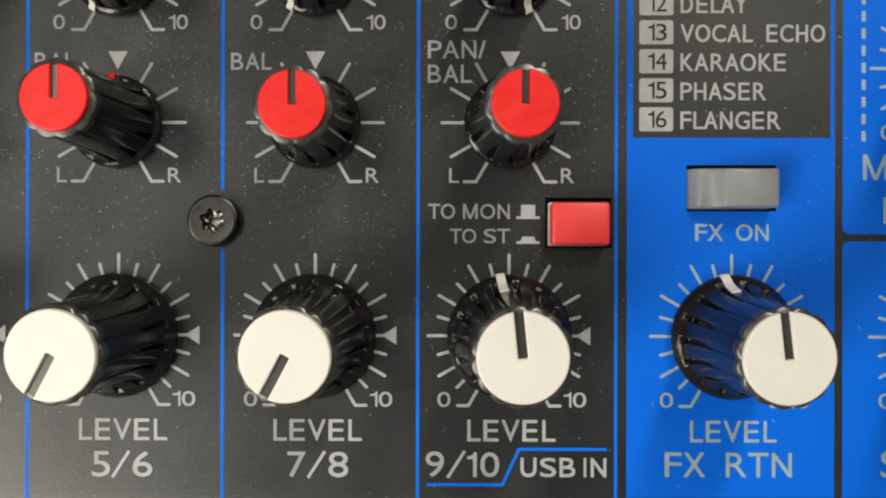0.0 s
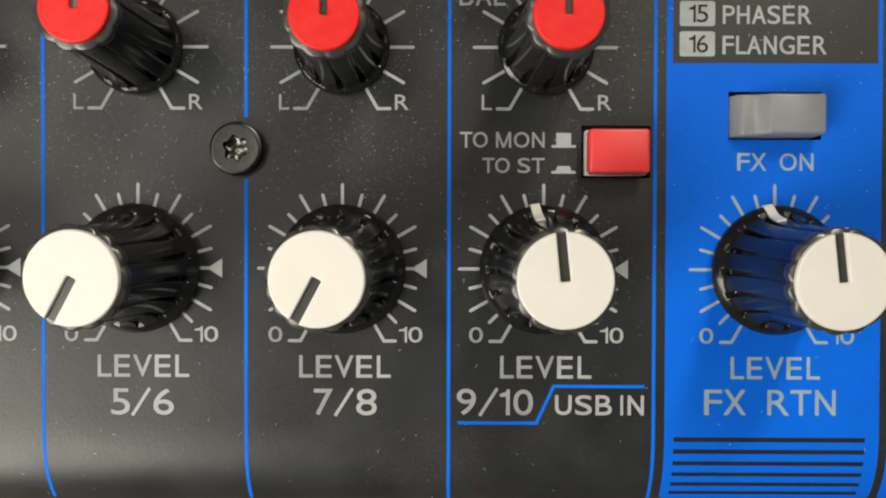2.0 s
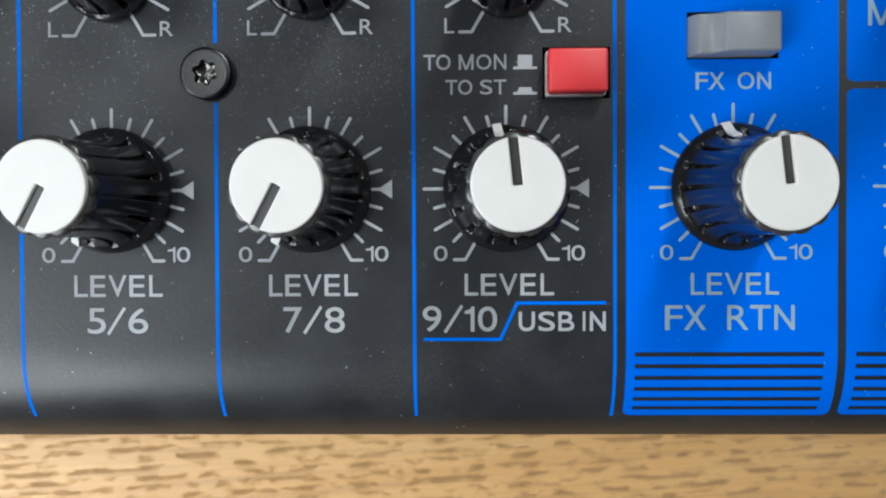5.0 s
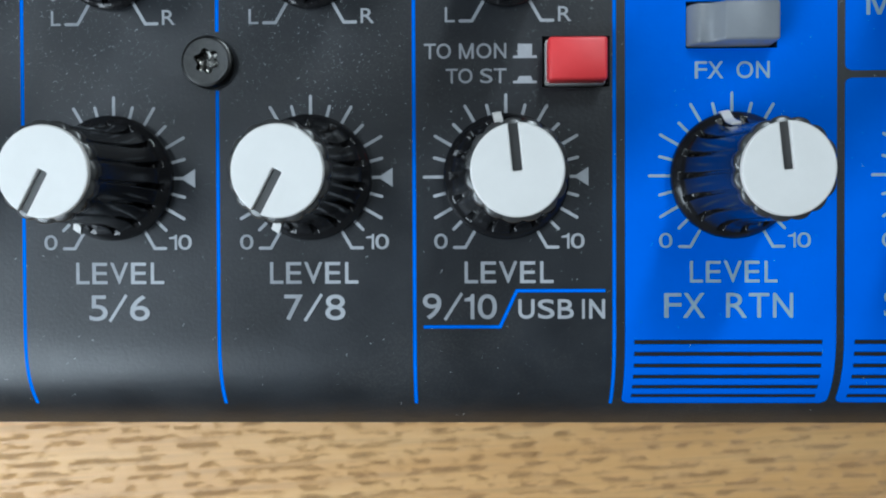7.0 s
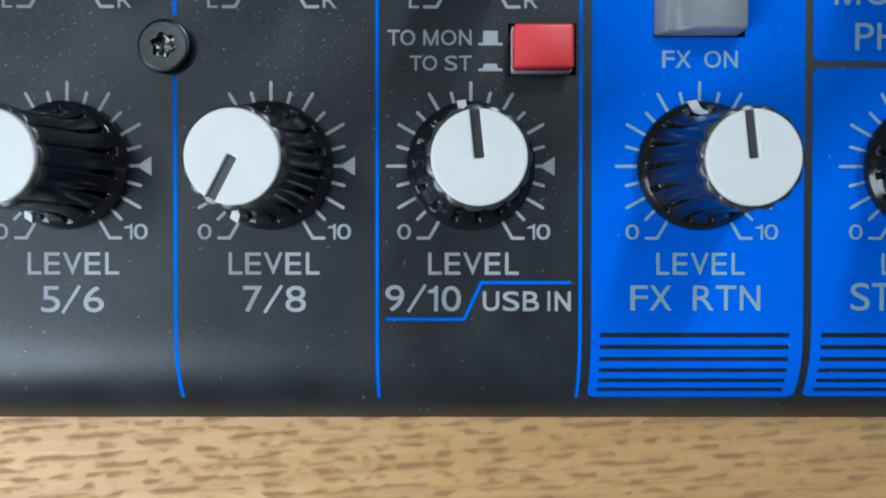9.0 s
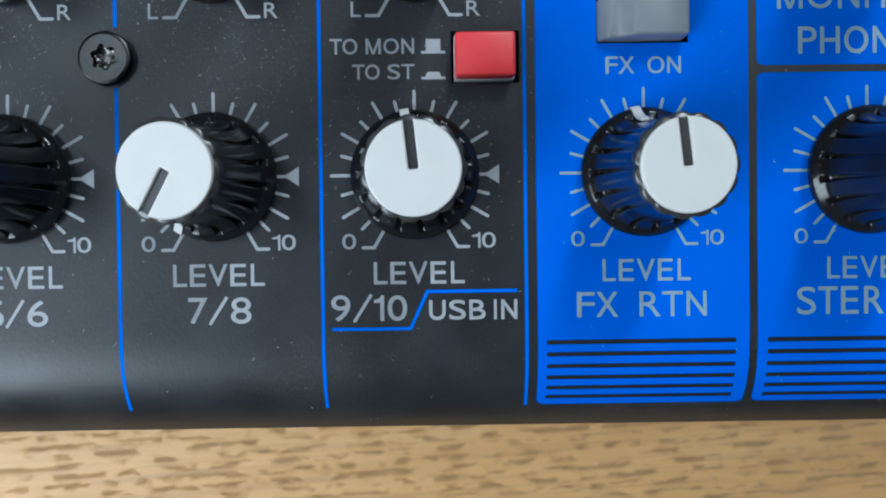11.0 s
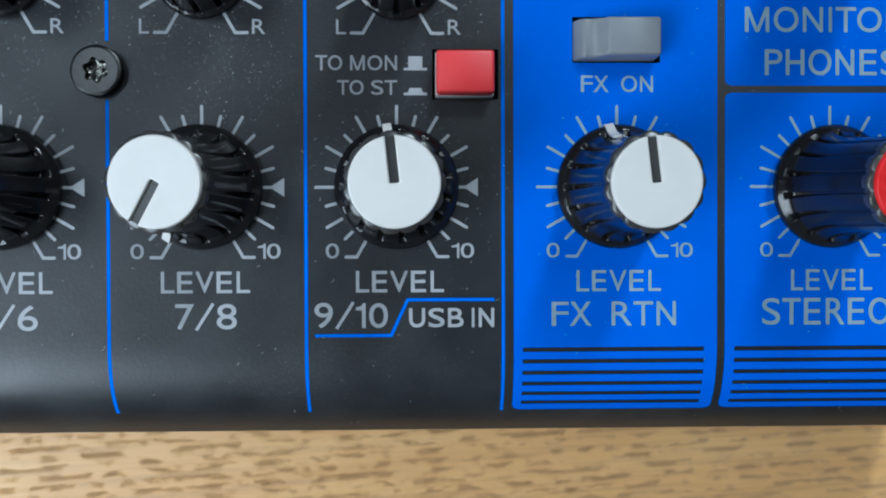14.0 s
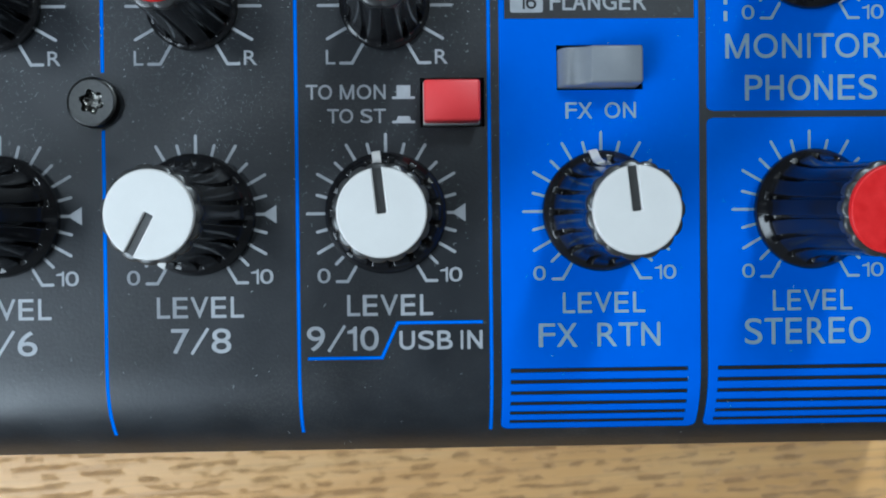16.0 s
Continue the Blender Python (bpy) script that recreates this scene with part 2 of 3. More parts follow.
@functools.lru_cache(None)
def glyph(letter):
    """Points and faces of one letter of the built-in font, moved into a unit square, and its stem's share of its width and of its height."""
    def outline(word):
        data = bpy.data.curves.new("glyph", "FONT")
        data.body, data.size, data.resolution_u = word, 1.0, 6
        ob = new("glyph", data)
        made = bpy.data.meshes.new_from_object(ob.evaluated_get(bpy.context.evaluated_depsgraph_get()))
        bpy.data.objects.remove(ob)
        co = np.array([v.co[:2] for v in made.vertices])
        faces = [tuple(p.vertices) for p in made.polygons]
        bpy.data.meshes.remove(made)
        return co - co.min(0), faces

    co, faces = outline(letter)
    size = co.max(0)
    stem = outline("I")[0].max(0)[0]
    return co / size, faces, stem / size[0], 0.86 * stem / size[1]


def letter_mesh(letter, x0, x1, y0, y1, stem, points, faces, lift):
    """One letter that fills its box, its strokes brought to the stem's width."""
    w, h, n = x1 - x0, y1 - y0, len(points)
    if letter == "1":
        r = x1
        points += [(x, y, lift) for x, y in ((r - stem, y0), (r, y0), (r, y1), (r - 0.75 * stem, y1), (r - 1.15 * stem, y1 - 0.11 * h), (x0, y1 - 0.18 * h), (x0, y1 - 0.29 * h), (r - stem, y1 - 0.28 * h))]
        faces.append(tuple(range(n, n + 8)))
        return
    if letter == "M":
        for k, (a, b) in enumerate(((x0, x0), (x1 - stem, x1 - stem), (x0 + 0.1 * stem, (x0 + x1 - stem) / 2), (x1 - 1.1 * stem, (x0 + x1 - stem) / 2))):
            points += [(x, y, lift + 0.004 * k) for x, y in ((a, y1), (b, y0), (b + stem, y0), (a + stem, y1))]
            faces.append(tuple(range(n + 4 * k, n + 4 * k + 4)))
        return
    if letter == "/":
        points += [(x, y, lift) for x, y in ((x0, y0), (x0 + stem, y0), (x1, y1), (x1 - stem, y1))]
        faces.append((n, n + 1, n + 2, n + 3))
        return
    co, tris, share_x, share_y = glyph(letter)
    grow_x = 0.0 if share_x > 0.9 else max(0.0, (stem - w * share_x) / 2 / (1 - share_x))
    grow_y = max(0.0, (0.93 * stem - h * share_y) / 2 / (1 - share_y))
    for k in range(8):
        a = math.pi * (k + 0.5) / 4
        sx, sy = (max(-1, min(1, 1.083 * f(a))) for f in (math.cos, math.sin))
        m = len(points)
        points += [(x0 + grow_x * (1 + sx) + x * (w - 2 * grow_x), y0 + grow_y * (1 + sy) + y * (h - 2 * grow_y), lift + 0.003 * k) for x, y in co]
        faces += [tuple(v + m for v in f) for f in tris]


def lettering(words, x0, x1, y0, y1, parent, mat=None, weight=0.152, lift=0.05):
    """Printed words that fill the given box; weight: the stem's share of the height."""
    ends, at = [], 0.0
    for k, letter in enumerate(words):
        at += side_gap(letter, False) if k else 0
        wide = INK_WIDTH.get(letter, 500)
        ends.append((at, at + wide))
        at += wide + side_gap(letter, True)
        if words[k:k + 2] in ("AV", "LA", "AY", "TO", "LT"):
            at -= 30
    scale, points, faces = (x1 - x0) / ends[-1][1], [], []
    for letter, (a, b) in zip(words, ends):
        letter_mesh(letter, x0 + a * scale, x0 + b * scale, y0, y1, weight * (y1 - y0), points, faces, lift)
    me = bpy.data.meshes.new("printed_lettering")
    me.from_pydata((np.array(points) / 1000).tolist(), [], faces)
    return part_of_mesh("printed_lettering", me, mat or INK, parent, "printed words " + words if len(words) > 2 else "", smooth=False)


# ---- room and desk ----
def structure(name, ob, label):
    return tagged(ob, label=label, category=name.split("_")[0], kind="structure")


def slab(name, x0, x1, y0, y1, z0, z1, mat, label):
    return structure(name, part(name, box(bmesh.new(), x0 * 1000, x1 * 1000, y0 * 1000, y1 * 1000, z0 * 1000, z1 * 1000), mat, smooth=False), label)


slab("floor", -2.6, 2.6, -2.1, 3.1, -0.85, -0.75, CARPET, "grey carpeted office floor")
slab("ceiling", -2.6, 2.6, -2.1, 3.1, 1.95, 2.05, TILE, "plain grey ceiling")
slab("wall_north", -2.6, 2.6, 3.0, 3.1, -0.75, 1.95, WALL, "plain pale painted wall")
slab("wall_south", -2.6, 2.6, -2.1, -2.0, -0.75, 1.95, WALL, "plain pale painted wall")
slab("wall_east", 2.5, 2.6, -2.0, 3.0, -0.75, 1.95, WALL, "plain pale painted wall")
slab("wall_west", -2.6, -2.5, -2.0, 3.0, -0.75, 1.95, WALL, "plain pale painted wall")


def desk():
    top = new("desk")
    tagged(top, "light oak laminate desk with fine brown grain", "desk")
    part("desktop", box(bmesh.new(), -800, 800, -100, 700, -25, 0, 2, 3), WOOD, top)
    for x in (-740, 740):
        for y in (-50, 650):
            part("leg", box(bmesh.new(), x - 20, x + 20, y - 20, y + 20, -750, -25, 2), METAL, top, "grey painted steel leg")


desk()

# ---- the mixer ----
LEFT, RIGHT, BACK, FLOOR = -159.5, 89.2, 256.0, -32.0
RED_HOLE, GREY_HOLE = (5.0, 14.2, 12.3, 19.3), (24.55, 36.9, 17.45, 23.82)
mixer = tagged(new("audio_mixer"), "black compact audio mixer with blue printed section, dusty, on oak desk", "audio mixer")
mixer.matrix_world = PANEL


def casing():
    """The sheet-metal casing: flat top with button holes, rolled front edge, upright sides."""
    bm = bmesh.new()
    sheet(bm, LEFT, RIGHT, LIP_START - LIP_REACH, BACK, 0, (RED_HOLE, GREY_HOLE))
    front = LIP_START - LIP_REACH
    slope = math.tan(radians(SLOPE))

    def under(y):
        return FLOOR - (y - front) * slope

    for x in (LEFT, RIGHT):
        rows = steps(front, BACK)
        line = [bm.verts.new((x, y, lip(y))) for y in rows]
        low = [bm.verts.new((x, y, under(y))) for y in rows]
        for k in range(len(rows) - 1):
            bm.faces.new((line[k], line[k + 1], low[k + 1], low[k]))
    for y in (front, BACK):
        bm.faces.new([bm.verts.new(p) for p in ((LEFT, y, lip(y)), (RIGHT, y, lip(y)), (RIGHT, y, under(y)), (LEFT, y, under(y)))])
    bm.faces.new([bm.verts.new((x, y, under(y))) for x, y in ((LEFT, front), (RIGHT, front), (RIGHT, BACK), (LEFT, BACK))])
    bmesh.ops.remove_doubles(bm, verts=bm.verts, dist=0.01)
    part("casing", bm, BLACK, mixer, "black powder-coated metal casing", sharp=40)
    for name, h in (("button_well", RED_HOLE), ("button_well", GREY_HOLE)):
        well = bmesh.new()
        box(well, h[0] - 0.02, h[1] + 0.02, h[2] - 0.02, h[3] + 0.02, -5.0, -0.02)
        top = max(well.faces, key=lambda f: f.calc_center_median().z)
        well.faces.remove(top)
        part(name, well, WELL, mixer, smooth=False)
    for x in (LEFT + 20, RIGHT - 20):
        for y in (front + 14, BACK - 14):
            foot = bmesh.new()
            bmesh.ops.create_cone(foot, cap_ends=True, segments=24, radius1=7, radius2=8, depth=3.6, matrix=Matrix.Translation((x, y, under(y) - 1.4)))
            part("rubber_foot", foot, RUBBER, mixer)


casing()


# Blue fields, their dark bars, the list field and the channel lines.
def prints():
    part("blue_field", sheet(bmesh.new(), 16.3, 45.0, -31.7, 78, 0.03, (GREY_HOLE,), 0.9), BLUE, mixer, "bright blue printed field")
    part("blue_field", sheet(bmesh.new(), 46.1, 76.0, -31.6, 13.3, 0.03, (), 0.9), BLUE, mixer, "bright blue printed field")
    part("blue_field", sheet(bmesh.new(), 46.1, 76.0, 14.3, 78, 0.03, (), 0.9), BLUE, mixer, "bright blue printed field")
    part("list_field", sheet(bmesh.new(), 17.1, 44.4, 27.62, 76, 0.05), BLACK, mixer, "black field of the effect list")
    for x0, x1 in ((17.55, 43.15), (47.5, 74.6)):
        for k, y in enumerate((-22.7, -24.35, -26.0, -27.6, -29.1, -30.5)):
            part("dark_bar", sheet(bmesh.new(), x0, x1, y - 0.30 + 0.01 * k, y + 0.30 - 0.01 * k, 0.055), DARK_INK, mixer)
    for x in (-94.3, -67.05, -39.82, -12.63, 14.82):
        spans = ((-31.8, 12.2), (20.3, 78)) if x == -39.82 else ((-31.8, 78),)
        for y0, y1 in spans:
            part("channel_line", sheet(bmesh.new(), x - 0.235, x + 0.235, y0, y1, 0.03), LINE, mixer, "bright blue printed line")
    part("usb_line", stroke(bmesh.new(), [(-11.4, -20.56), (-0.85, -20.56), (1.45, -15.6), (13.6, -15.6)], 0.44), LINE, mixer, "bright blue stepped line")
    for k in range(18):
        y = 27.15 + 2.37 * k
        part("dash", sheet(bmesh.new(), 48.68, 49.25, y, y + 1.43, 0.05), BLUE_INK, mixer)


prints()


def dial_marks(cx, cy, big=True, arrow="", ink=INK):
    """Ticks round a knob, every 15 degrees on the large dials and every 30 on the small ones."""
    inner, outer, short, foot = (8.3, 11.2, 10.15, 7.1) if big else (6.0, 9.45, 9.45, 6.35)

    def at(angle, r):
        return (cx + r * math.sin(radians(angle)), cy + r * math.cos(radians(angle)))

    def mark(name, points):
        part(name, stroke(bmesh.new(), points, 0.43, rounded=True), ink, mixer, smooth=False)

    for angle in range(-135, 136, 15) if big else range(-120, 121, 30):
        if angle != {"right": 90, "top": 0}.get(arrow):
            mark("tick_mark", [at(angle, inner), at(angle, outer if angle % 30 == 0 else short)])
    for s in (-1, 1):
        a, b = at(s * 150, 8.8 if big else 6.2), at(s * 150, outer)
        mark("end_mark", [a, b, (cx + s * foot, b[1])])
    if arrow:
        bm = bmesh.new()
        shape = [(8.3, -0.21), (9.6, -0.21), (11.3, -1.3), (11.3, 1.3), (9.6, 0.21), (8.3, 0.21)] if arrow == "right" else [(0, 7.4), (1.37, 9.9), (-1.37, 9.9)]
        bm.faces.new([bm.verts.new((cx + x, cy + y, 0.05)) for x, y in shape])
        part("arrow_mark", bm, INK, mixer, smooth=False)


LEVEL_X = (-81.4, -54.3, -26.9, 0.0)
SMALL_X = (-81.6, -54.48, -26.95, 0.12)
BALANCE_Y, SEND_Y, MONITOR_X, MONITOR_Y, RETURN_X, STEREO_X = 29.65, 50.75, 61.2, 37.25, 30.8, 61.0
for x in LEVEL_X:
    dial_marks(x, 0.1, True, "right")
for x in (RETURN_X, STEREO_X):
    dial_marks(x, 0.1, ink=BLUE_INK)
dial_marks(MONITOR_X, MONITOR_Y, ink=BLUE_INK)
for x in SMALL_X:
    dial_marks(x, BALANCE_Y, False, "top")
    dial_marks(x, SEND_Y, False)
for x, y in [(x, 0.1) for x in (*LEVEL_X, RETURN_X, STEREO_X)] + [(MONITOR_X, MONITOR_Y)]:
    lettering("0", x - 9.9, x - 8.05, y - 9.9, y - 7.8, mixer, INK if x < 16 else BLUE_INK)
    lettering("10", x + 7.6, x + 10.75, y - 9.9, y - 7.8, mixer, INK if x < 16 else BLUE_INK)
for x in SMALL_X:
    lettering("L", x - 8.45, x - 7.1, BALANCE_Y - 8.35, BALANCE_Y - 6.3, mixer)
    lettering("R", x + 7.05, x + 8.85, BALANCE_Y - 8.35, BALANCE_Y - 6.3, mixer)
    lettering("0", x - 9.05, x - 7.4, SEND_Y - 8.15, SEND_Y - 6.1, mixer)
    lettering("10", x + 7.1, x + 9.75, SEND_Y - 8.15, SEND_Y - 6.1, mixer)
for x in (-54.3, -26.9):
    lettering("BAL", x - 11.8, x - 6.1, 36.98, 39.34, mixer)
lettering("PAN/", -11.34, -3.26, 38.58, 41.08, mixer)
lettering("BAL", -11.34, -5.21, 35.2, 37.71, mixer)
part("bracket_stroke", stroke(bmesh.new(), [(-4.6, 37.9), (-3.45, 35.7)], 0.42), INK, mixer)
for x0, x1 in ((-59.76, -47.45), (-32.66, -20.39), (-5.73, 6.5), (25.1, 37.05), (55.52, 67.14)):
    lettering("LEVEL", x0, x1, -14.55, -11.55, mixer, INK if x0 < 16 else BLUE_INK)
for first, second, x, y in (("5", "6", -57.86, -19.7), ("7", "8", -30.6, -19.65), ("9", "", -11.4, -19.55)):
    lettering(first, x - 0.1, x + 2.45, y + 0.05, y + 3.6, mixer, weight=0.145)
    gap = 2.75 if second else 2.95
    part("printed_slash", stroke(bmesh.new(), [(x + gap, y - 0.05), (x + gap + 2.35, y + 3.65)], 0.42), INK, mixer, smooth=False)
    if second:
        lettering(second, x + 5.6, x + 8.35, y + 0.05, y + 3.6, mixer, weight=0.145)
lettering("1", -5.75, -4.4, -19.5, -16.05, mixer, weight=0.15)
lettering("0", -3.92, -1.3, -19.5, -16.05, mixer, weight=0.15)
lettering("USB", 1.65, 9.25, -19.46, -16.77, mixer, weight=0.17)
lettering("IN", 10.4, 13.55, -19.46, -16.77, mixer, weight=0.17)
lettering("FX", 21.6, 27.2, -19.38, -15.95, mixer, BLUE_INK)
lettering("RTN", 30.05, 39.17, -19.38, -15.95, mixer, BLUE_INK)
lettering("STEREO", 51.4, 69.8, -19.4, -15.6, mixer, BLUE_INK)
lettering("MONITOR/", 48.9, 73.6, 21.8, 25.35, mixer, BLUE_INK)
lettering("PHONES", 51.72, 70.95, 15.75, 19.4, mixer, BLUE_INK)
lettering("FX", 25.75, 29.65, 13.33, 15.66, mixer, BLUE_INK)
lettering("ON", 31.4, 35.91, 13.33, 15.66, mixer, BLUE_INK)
lettering("TO", -11.21, -7.5, 16.31, 18.4, mixer)
lettering("MON", -6.4, 0.09, 16.31, 18.4, mixer)
lettering("TO", -8.22, -4.55, 12.93, 14.95, mixer)
lettering("ST", -3.5, 0.09, 12.93, 14.95, mixer)
for k, (number, words, right) in enumerate((("16", "FLANGER", 37.52), ("15", "PHASER", 35.48), ("14", "KARAOKE", 38.2), ("13", "VOCAL", 33.65), ("12", "DELAY", 32.96))):
    y = 28.5 + 4.02 * k
    part("number_tile", sheet(bmesh.new(), 17.97, 22.67, y, y + 3.33, 0.08, (), 0.35), INK, mixer, "pale printed tile")
    lettering(number, 19.2, 21.75, y + 0.5, y + 2.85, mixer, DARK_INK, 0.13, 0.11)
    if words == "VOCAL":
        lettering("ECHO", 35.53, 43.65, y + 0.30, y + 2.75, mixer, lift=0.08)
    lettering(words, 23.67, right, y + 0.30, y + 2.75, mixer, lift=0.08)


def icon(y0, tall):
    bm = bmesh.new()
    stroke(bm, [(1.02, y0 + 0.18), (4.25, y0 + 0.18)], 0.36)
    half, top = (0.98, 1.95) if tall else (0.80, 1.0)
    base = 0.98 if tall else 1.15
    bm.faces.new([bm.verts.new((2.63 + x, y0 + y, 0.06)) for x, y in ((-base, 0.2), (base, 0.2), (half, top), (-half, top))])
    part("button_symbol", bm, INK, mixer, smooth=False)


icon(16.32, True)
icon(12.87, False)


# ---- knobs ----
def turned(bm, rings, radius, count, dip=lambda k, a: 0.0):
    """A closed body from rings of heights, with radius(ring, angle), sunk by dip(ring, angle)."""
    loops = []
    for k, z in enumerate(rings):
        loops.append([])
        for i in range(count):
            a = 2 * math.pi * i / count
            r = radius(k, a)
            loops[-1].append(bm.verts.new((r * math.sin(a), r * math.cos(a), z - dip(k, a))))
    for low, high in zip(loops, loops[1:]):
        for i in range(count):
            j = (i + 1) % count
            bm.faces.new((low[i], low[j], high[j], high[i]))
    bm.faces.new(loops[0][::-1])
    bm.faces.new(loops[-1])
    return bm


def soft_step(a, b, x):
    t = min(max((x - a) / (b - a), 0), 1)
    return t * t * (3 - 2 * t)


def knob(base, top, height, flutes, cap_radius, cap_mat, colour):
    """A fluted knob with a flared skirt: a coloured cap with a slot, and a coloured mark on the skirt."""
    profile = ((0.25, 0.96), (0.6, 1.0), (1.1, 1.0), (1.3, 0.975), (1.48, 0.91), (1.68, 0.83), (1.88, 0.74), (2.08, 0.65), (2.12, 0.63), (2.45, 0.50), (2.9, 0.39), (3.6, 0.29), (4.8, 0.18), (6.2, 0.10), (8.5, 0.05), (11.5, 0.02), (14.5, 0.0), (17.0, 0.0), (17.8, -0.02), (18.0, -0.10))
    first = 8
    flat = ((base - top) / 2.75) ** 2
    heights = [1.1 + (z - 1.1) * flat if 1.1 < z < 4 else z for z, _ in profile]

    def axis(z):
        return top + 0.5 * (1 - z / height)

    def land(k):
        return axis(heights[k]) + (base - axis(heights[k])) * profile[k][1]

    def radius(k, a):
        r = land(k)
        if k < first:
            return r
        phase = abs((a * flutes / (2 * math.pi)) % 1 - 0.5)
        wide = 0.17 - 0.07 * min(heights[k] / 8, 1)
        groove = 1 - soft_step(wide - 0.05, wide, phase)
        deep = axis(heights[k]) - 0.24 + (base - top) * (0.24, 0.12, 0.04, 0.0, 0.0)[min(k - first, 4)]
        return r + (min(deep, r) - r) * groove

    def dip(k, a):
        if not first <= k < first + 4:
            return 0.0
        phase = abs((a * flutes / (2 * math.pi)) % 1 - 0.5)
        return (1 - soft_step(0.11, 0.15, phase)) * (0.28, 0.55, 0.40, 0.18)[k - first]

    ob = new("knob")
    body = part("body", turned(bmesh.new(), heights, radius, flutes * 32, dip), KNOB, ob, "glossy black fluted plastic", sharp=75)
    collar = [height - 2.2, height - 1.3, height - 0.93, height - 0.82, height - 0.71, height - 0.60, height - 0.55]
    shrink = (-0.05, 0.02, 0.02, -0.12)

    def scallop(k, a):
        wave = 0.032 * top * (2 * abs(math.cos(a * flutes / 2)) ** 0.7 - 1.15)
        return top + 0.06 + shrink[k] + wave if k < 4 else cap_radius - 0.12 if k > 4 else (top + cap_radius) / 2 + 0.6 * wave

    part("collar", turned(bmesh.new(), collar, scallop, flutes * 10), COLLAR, ob, "satin dark scalloped collar", sharp=60)
    # Cap with a slot from its centre to its rim.
    half, bm = 0.105 * cap_radius, bmesh.new()
    edge = math.asin(half / cap_radius)
    ring = [(cap_radius * math.sin(a), cap_radius * math.cos(a)) for a in (edge + (2 * math.pi - 2 * edge) * i / 72 for i in range(73))]
    foot, bend = -0.02 * cap_radius, 0.3 * half
    ring += [(-half, foot + bend), (-half + 0.3 * bend, foot + 0.3 * bend), (-half + bend, foot), (half - bend, foot), (half - 0.3 * bend, foot + 0.3 * bend), (half, foot + bend)]
    face = bm.faces.new([bm.verts.new((x, y, heights[-1] - 0.6)) for x, y in ring])
    up = bmesh.ops.extrude_face_region(bm, geom=[face])
    bmesh.ops.translate(bm, vec=(0, 0, height - heights[-1] + 0.6), verts=[v for v in up["geom"] if isinstance(v, bmesh.types.BMVert)])
    rim = [e for e in bm.edges if all(abs(v.co.z - height) < 1e-4 for v in e.verts)]
    bmesh.ops.bevel(bm, geom=rim, offset=0.22, segments=3, profile=0.5, affect="EDGES")
    cap = part("cap", bm, cap_mat, ob, colour + " plastic cap with a dark slot", sharp=50)
    max(cap.data.polygons, key=lambda p: p.center.z * 1000 + p.area).use_smooth = False
    # Mark on the skirt.
    bm = bmesh.new()
    rows = [(land(k) + 0.22, heights[k] + 0.1) for k in range(13)]
    wide = 0.07 * base
    for dx0, dx1 in ((-wide, wide),):
        outer = [[bm.verts.new((x, math.sqrt(max(r * r - x * x, 0)), z)) for x in (dx0, 0, dx1)] for r, z in rows]
        inner = [[bm.verts.new((v.co.x, v.co.y - 0.5, v.co.z)) for v in row] for row in outer]
        for a, b in zip(outer, outer[1:]):
            bm.faces.new((a[0], a[1], b[1], b[0]))
            bm.faces.new((a[1], a[2], b[2], b[1]))
        for k in (0, 2):
            for a, b, c, d in zip(outer, outer[1:], inner, inner[1:]):
                bm.faces.new((a[k], b[k], d[k], c[k]))
        for k in (0, 1):
            bm.faces.new((outer[-1][k], outer[-1][k + 1], inner[-1][k + 1], inner[-1][k]))
    bmesh.ops.rotate(bm, verts=bm.verts, cent=(0, 0, 0), matrix=Matrix.Rotation(radians(3), 3, "Z"))
    part("pointer_mark", bm, cap_mat, ob, colour + " pointer on the skirt", sharp=50)
    return ob


def set_knob(first, x, y, turn, lean_x=0.0, lean_y=0.0, twist=0.0):
    """A copy of a knob on the panel, turned clockwise, its cap off the upright by lean (mm), its pointer twisted against the slot."""
    made = copy_thing(first, pose(x / 1000, y / 1000, 0, -math.degrees(lean_y / 19), math.degrees(lean_x / 19), 0) @ pose(0, 0, 0, 0, 0, -turn))
    made.parent = mixer
    for o in made.children:
        if o.name.startswith("pointer_mark"):
            o.rotation_euler = (0, 0, -radians(twist))
    return made


big_white = knob(8.6, 5.85, 19.0, 15, 5.45, WHITE, "white")
big_red = knob(8.6, 5.85, 19.0, 15, 5.45, RED, "red")
small_red = knob(6.4, 4.6, 19.0, 11, 3.98, RED, "red")
small_white = knob(6.4, 4.6, 19.0, 11, 3.98, WHITE, "white")
for x, turn, lx, ly, twist in ((-81.4, 210, -0.2, -0.4, 7), (-54.3, 208, -0.35, -0.5, 8), (-26.9, 208, -0.48, -0.55, 8), (0.0, -6, 0.3, -0.6, 0), (RETURN_X, -7, 0.3, -0.6, 0)):
    set_knob(big_white, x, 0.1, turn, lx, ly, twist)
set_knob(big_red, STEREO_X, 0.1, 80, 1.35, -0.8)
set_knob(big_white, MONITOR_X, MONITOR_Y, 150, 0, 0)
for x, lx, ly in zip(SMALL_X, (0, 0.15, 0.35, 0.42), (0, 0, -0.75, -0.6)):
    set_knob(small_red, x, BALANCE_Y, 0, lx, ly)
for x, turn in zip(SMALL_X, (210, 212, 215, 160)):
    set_knob(small_white, x, SEND_Y, turn, 0, 0)
for first in (big_white, big_red, small_red, small_white):
    for o in (*first.children_recursive, first):
        bpy.data.objects.remove(o)


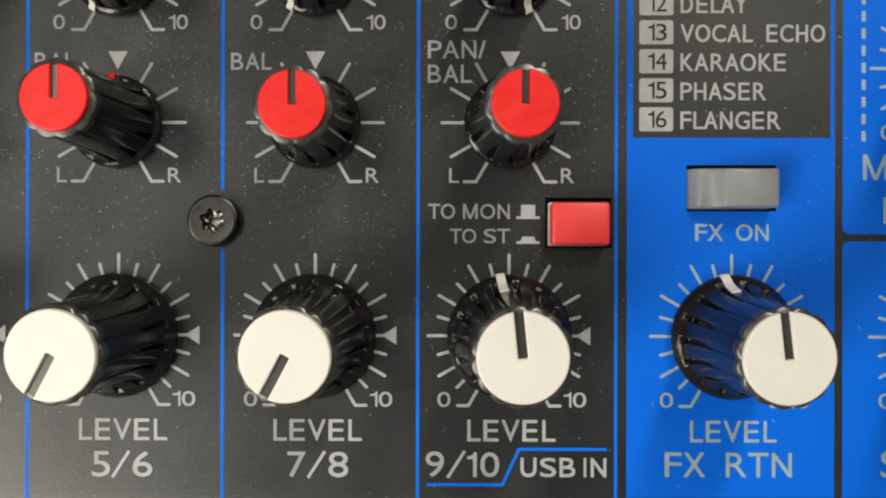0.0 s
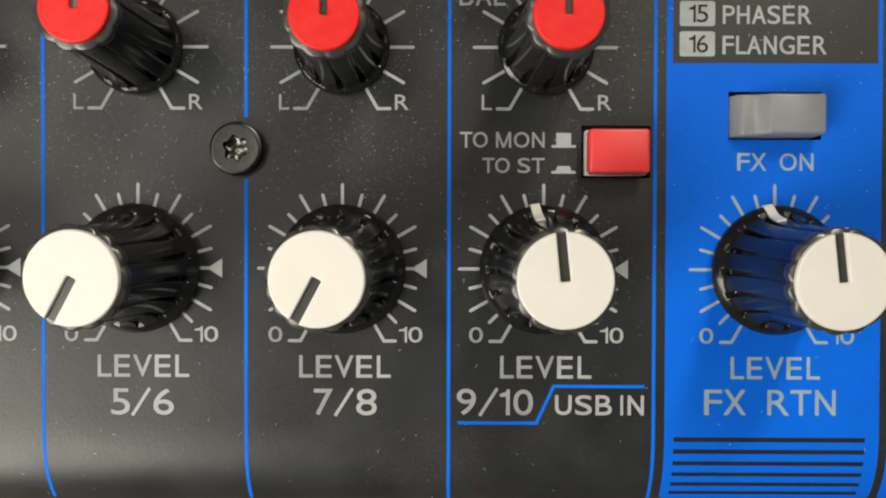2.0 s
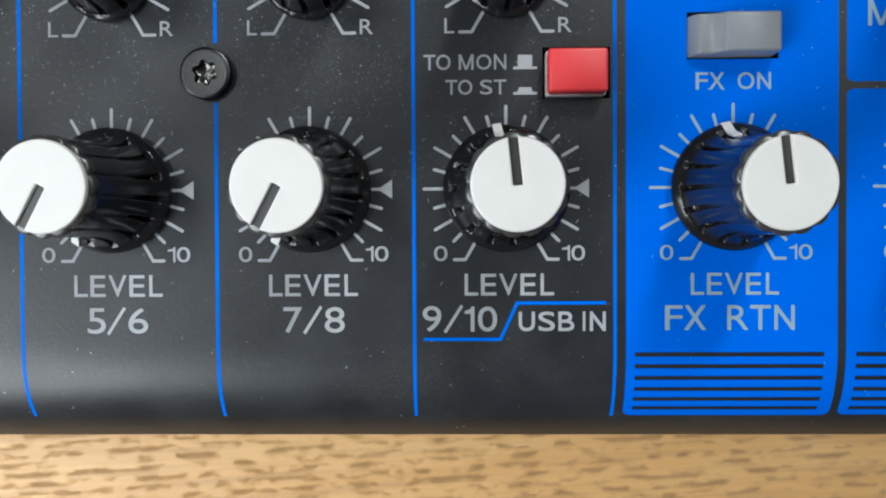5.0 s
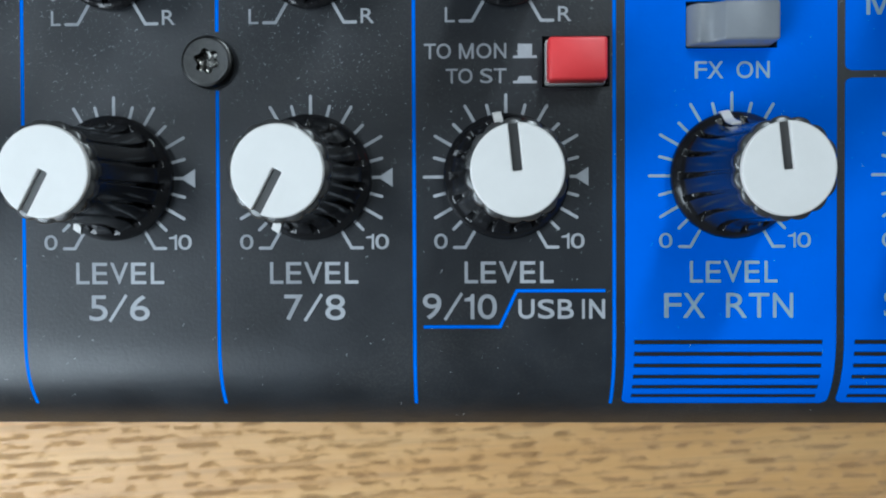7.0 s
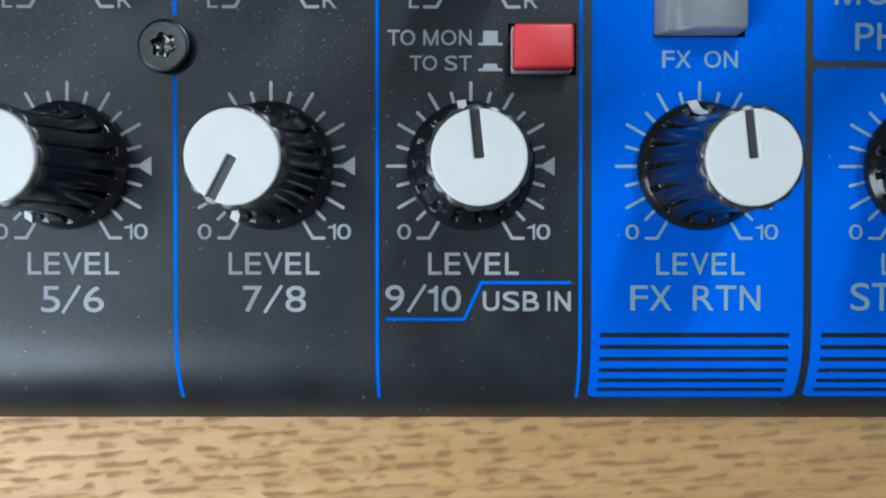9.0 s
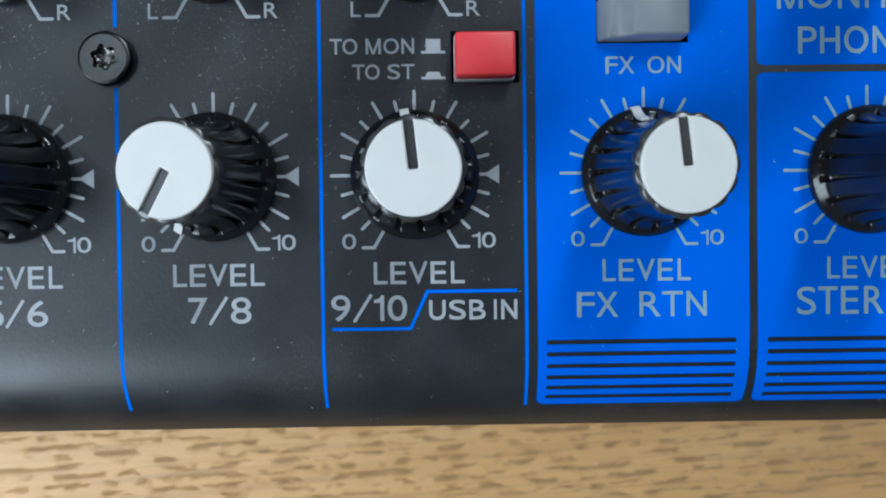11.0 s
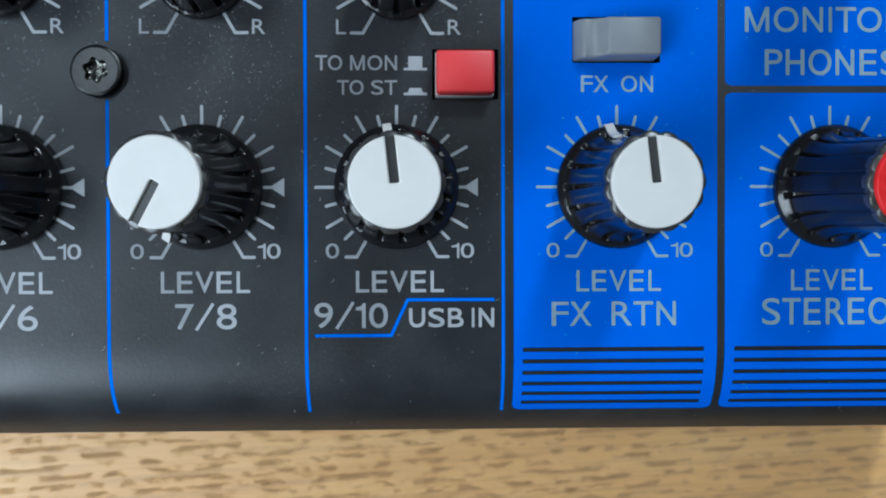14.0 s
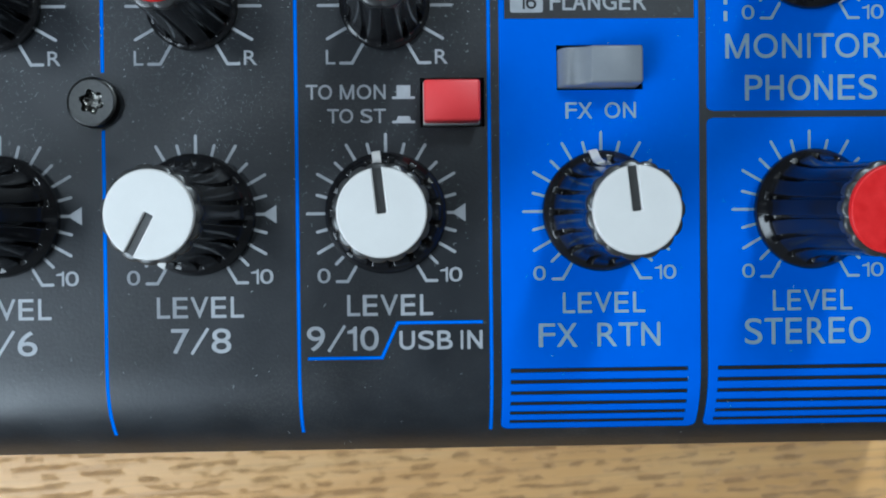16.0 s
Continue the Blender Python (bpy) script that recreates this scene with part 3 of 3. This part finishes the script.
# ---- push buttons ----
def buttons():
    red = new("push_button")
    red.parent = mixer
    tagged(red, "red rectangular push button, pale stem below")
    part("stem", box(bmesh.new(), 5.40, 13.46, 12.60, 18.6, -4.8, 1.0, 0.2), PALE, red, "pale plastic stem")
    part("button_cap", box(bmesh.new(), 5.5, 13.4, 12.68, 18.5, 0.5, 3.4, 0.45, 3), RED_BUTTON, red, "red plastic cap")
    grey = new("push_button")
    grey.parent = mixer
    tagged(grey, "frosted grey rectangular push button with a scooped end")
    bm = bmesh.new()
    outline = [(24.6, -4.8), (24.6, -0.4), (24.72, 0.2), (25.1, 0.95), (25.6, 1.55), (25.95, 1.80), (26.15, 1.84), (26.4, 1.80), (27.0, 1.84), (27.7, 2.10), (28.3, 2.55), (28.75, 3.0), (28.92, 3.2), (29.1, 3.28), (32.0, 3.34), (35.85, 3.3), (36.15, 3.1), (36.3, 2.6), (36.5, -4.8)]
    face = bm.faces.new([bm.verts.new((x, 17.65, z)) for x, z in outline])
    far = bmesh.ops.extrude_face_region(bm, geom=[face])
    bmesh.ops.translate(bm, vec=(0, 5.68, 0), verts=[v for v in far["geom"] if isinstance(v, bmesh.types.BMVert)])
    for v in bm.verts:
        v.co.y = 20.45 + (v.co.y - 20.45) * (1 - 0.024 * max(v.co.z, 0))
    ends = [e for e in bm.edges if (e.verts[0].co.y - 20.45) * (e.verts[1].co.y - 20.45) > 0]
    bmesh.ops.bevel(bm, geom=ends, offset=0.45, segments=4, profile=0.5, affect="EDGES")
    part("button_cap", bm, GREY, grey, "frosted grey plastic", sharp=70)


buttons()


def screw(x, y):
    """A black screw with a flat round head, a bright rim and a six-lobed socket of bare steel."""
    count = 96
    star = [1.52 + 0.21 * math.cos(6 * 2 * math.pi * i / count) for i in range(count)]

    def rings(bm, loops):
        made = [[bm.verts.new((r(i) * math.sin(2 * math.pi * i / count), r(i) * math.cos(2 * math.pi * i / count), z)) for i in range(count)] for r, z in loops]
        for a, b in zip(made, made[1:]):
            for i in range(count):
                j = (i + 1) % count
                bm.faces.new((a[i], a[j], b[j], b[i]))
        return made[-1]

    head = bmesh.new()
    rings(head, [(lambda i: 3.5, 0.0), (lambda i: 3.54, 1.15), (lambda i: 3.44, 1.36), (lambda i: 3.22, 1.48), (lambda i: 3.0, 1.50), (lambda i: 2.8, 1.48), (lambda i: star[i] * 1.05, 1.48)])
    ob = part("screw", head, STEEL, mixer, "black steel screw with a six-lobed socket", sharp=28)
    ob.matrix_local = pose(x / 1000, y / 1000, 0, 0, 0, 12)
    hole = bmesh.new()
    last = rings(hole, [(lambda i: star[i] * 1.05, 1.48), (lambda i: star[i], 1.36), (lambda i: star[i] * 0.93, 0.50), (lambda i: star[i] * 0.78, 0.38), (lambda i: 0.5, 0.25)])
    hole.faces.new(last)
    part("socket", hole, SOCKET, ob, "bare worn steel socket", sharp=32)


screw(-40.85, 15.98)


def dust():
    """Specks and short fibres of dust on the panel, thicker in loose patches."""
    rng, bm = random.Random(7), bmesh.new()
    for _ in range(38000):
        x, y = rng.uniform(-85, 78), rng.triangular(-36, 56, 34)
        patch = noise.noise((x * 0.06, y * 0.06, 3.0)) + 0.5 * noise.noise((x * 0.2, y * 0.2, 9.0))
        if rng.random() > (0.45 + 1.0 * patch) * (0.22 if x > 16 else 1.0) * (0.3 if y < -3 else 1.0) * (1.7 if x < -8 and y > 6 else 1.0):
            continue
        r, n, a0 = 0.010 + 0.024 * rng.random() + 0.06 * rng.random() ** 9, rng.choice((3, 4, 5)), rng.random() * 6.3
        z = lip(y) + 0.10
        bm.faces.new([bm.verts.new((x + r * rng.uniform(0.5, 1.5) * math.cos(a0 + 2 * math.pi * k / n), y + r * rng.uniform(0.5, 1.2) * math.sin(a0 + 2 * math.pi * k / n), z)) for k in range(n)])
    for _ in range(130):
        x, y, a, w = rng.uniform(-85, 78), rng.uniform(-34, 56), rng.random() * 6.3, rng.uniform(0.025, 0.05)
        bend, step, points = rng.uniform(-1.6, 1.6), rng.uniform(0.06, 0.16), []
        for k in range(5):
            points.append((x, y))
            x, y, a = x + step * math.cos(a), y + step * math.sin(a), a + 0.5 * bend
        stroke(bm, points, w, 0.11)
    part("dust", bm, DUST, mixer, "pale dust specks and fibres", smooth=False, kind="stuff")


dust()
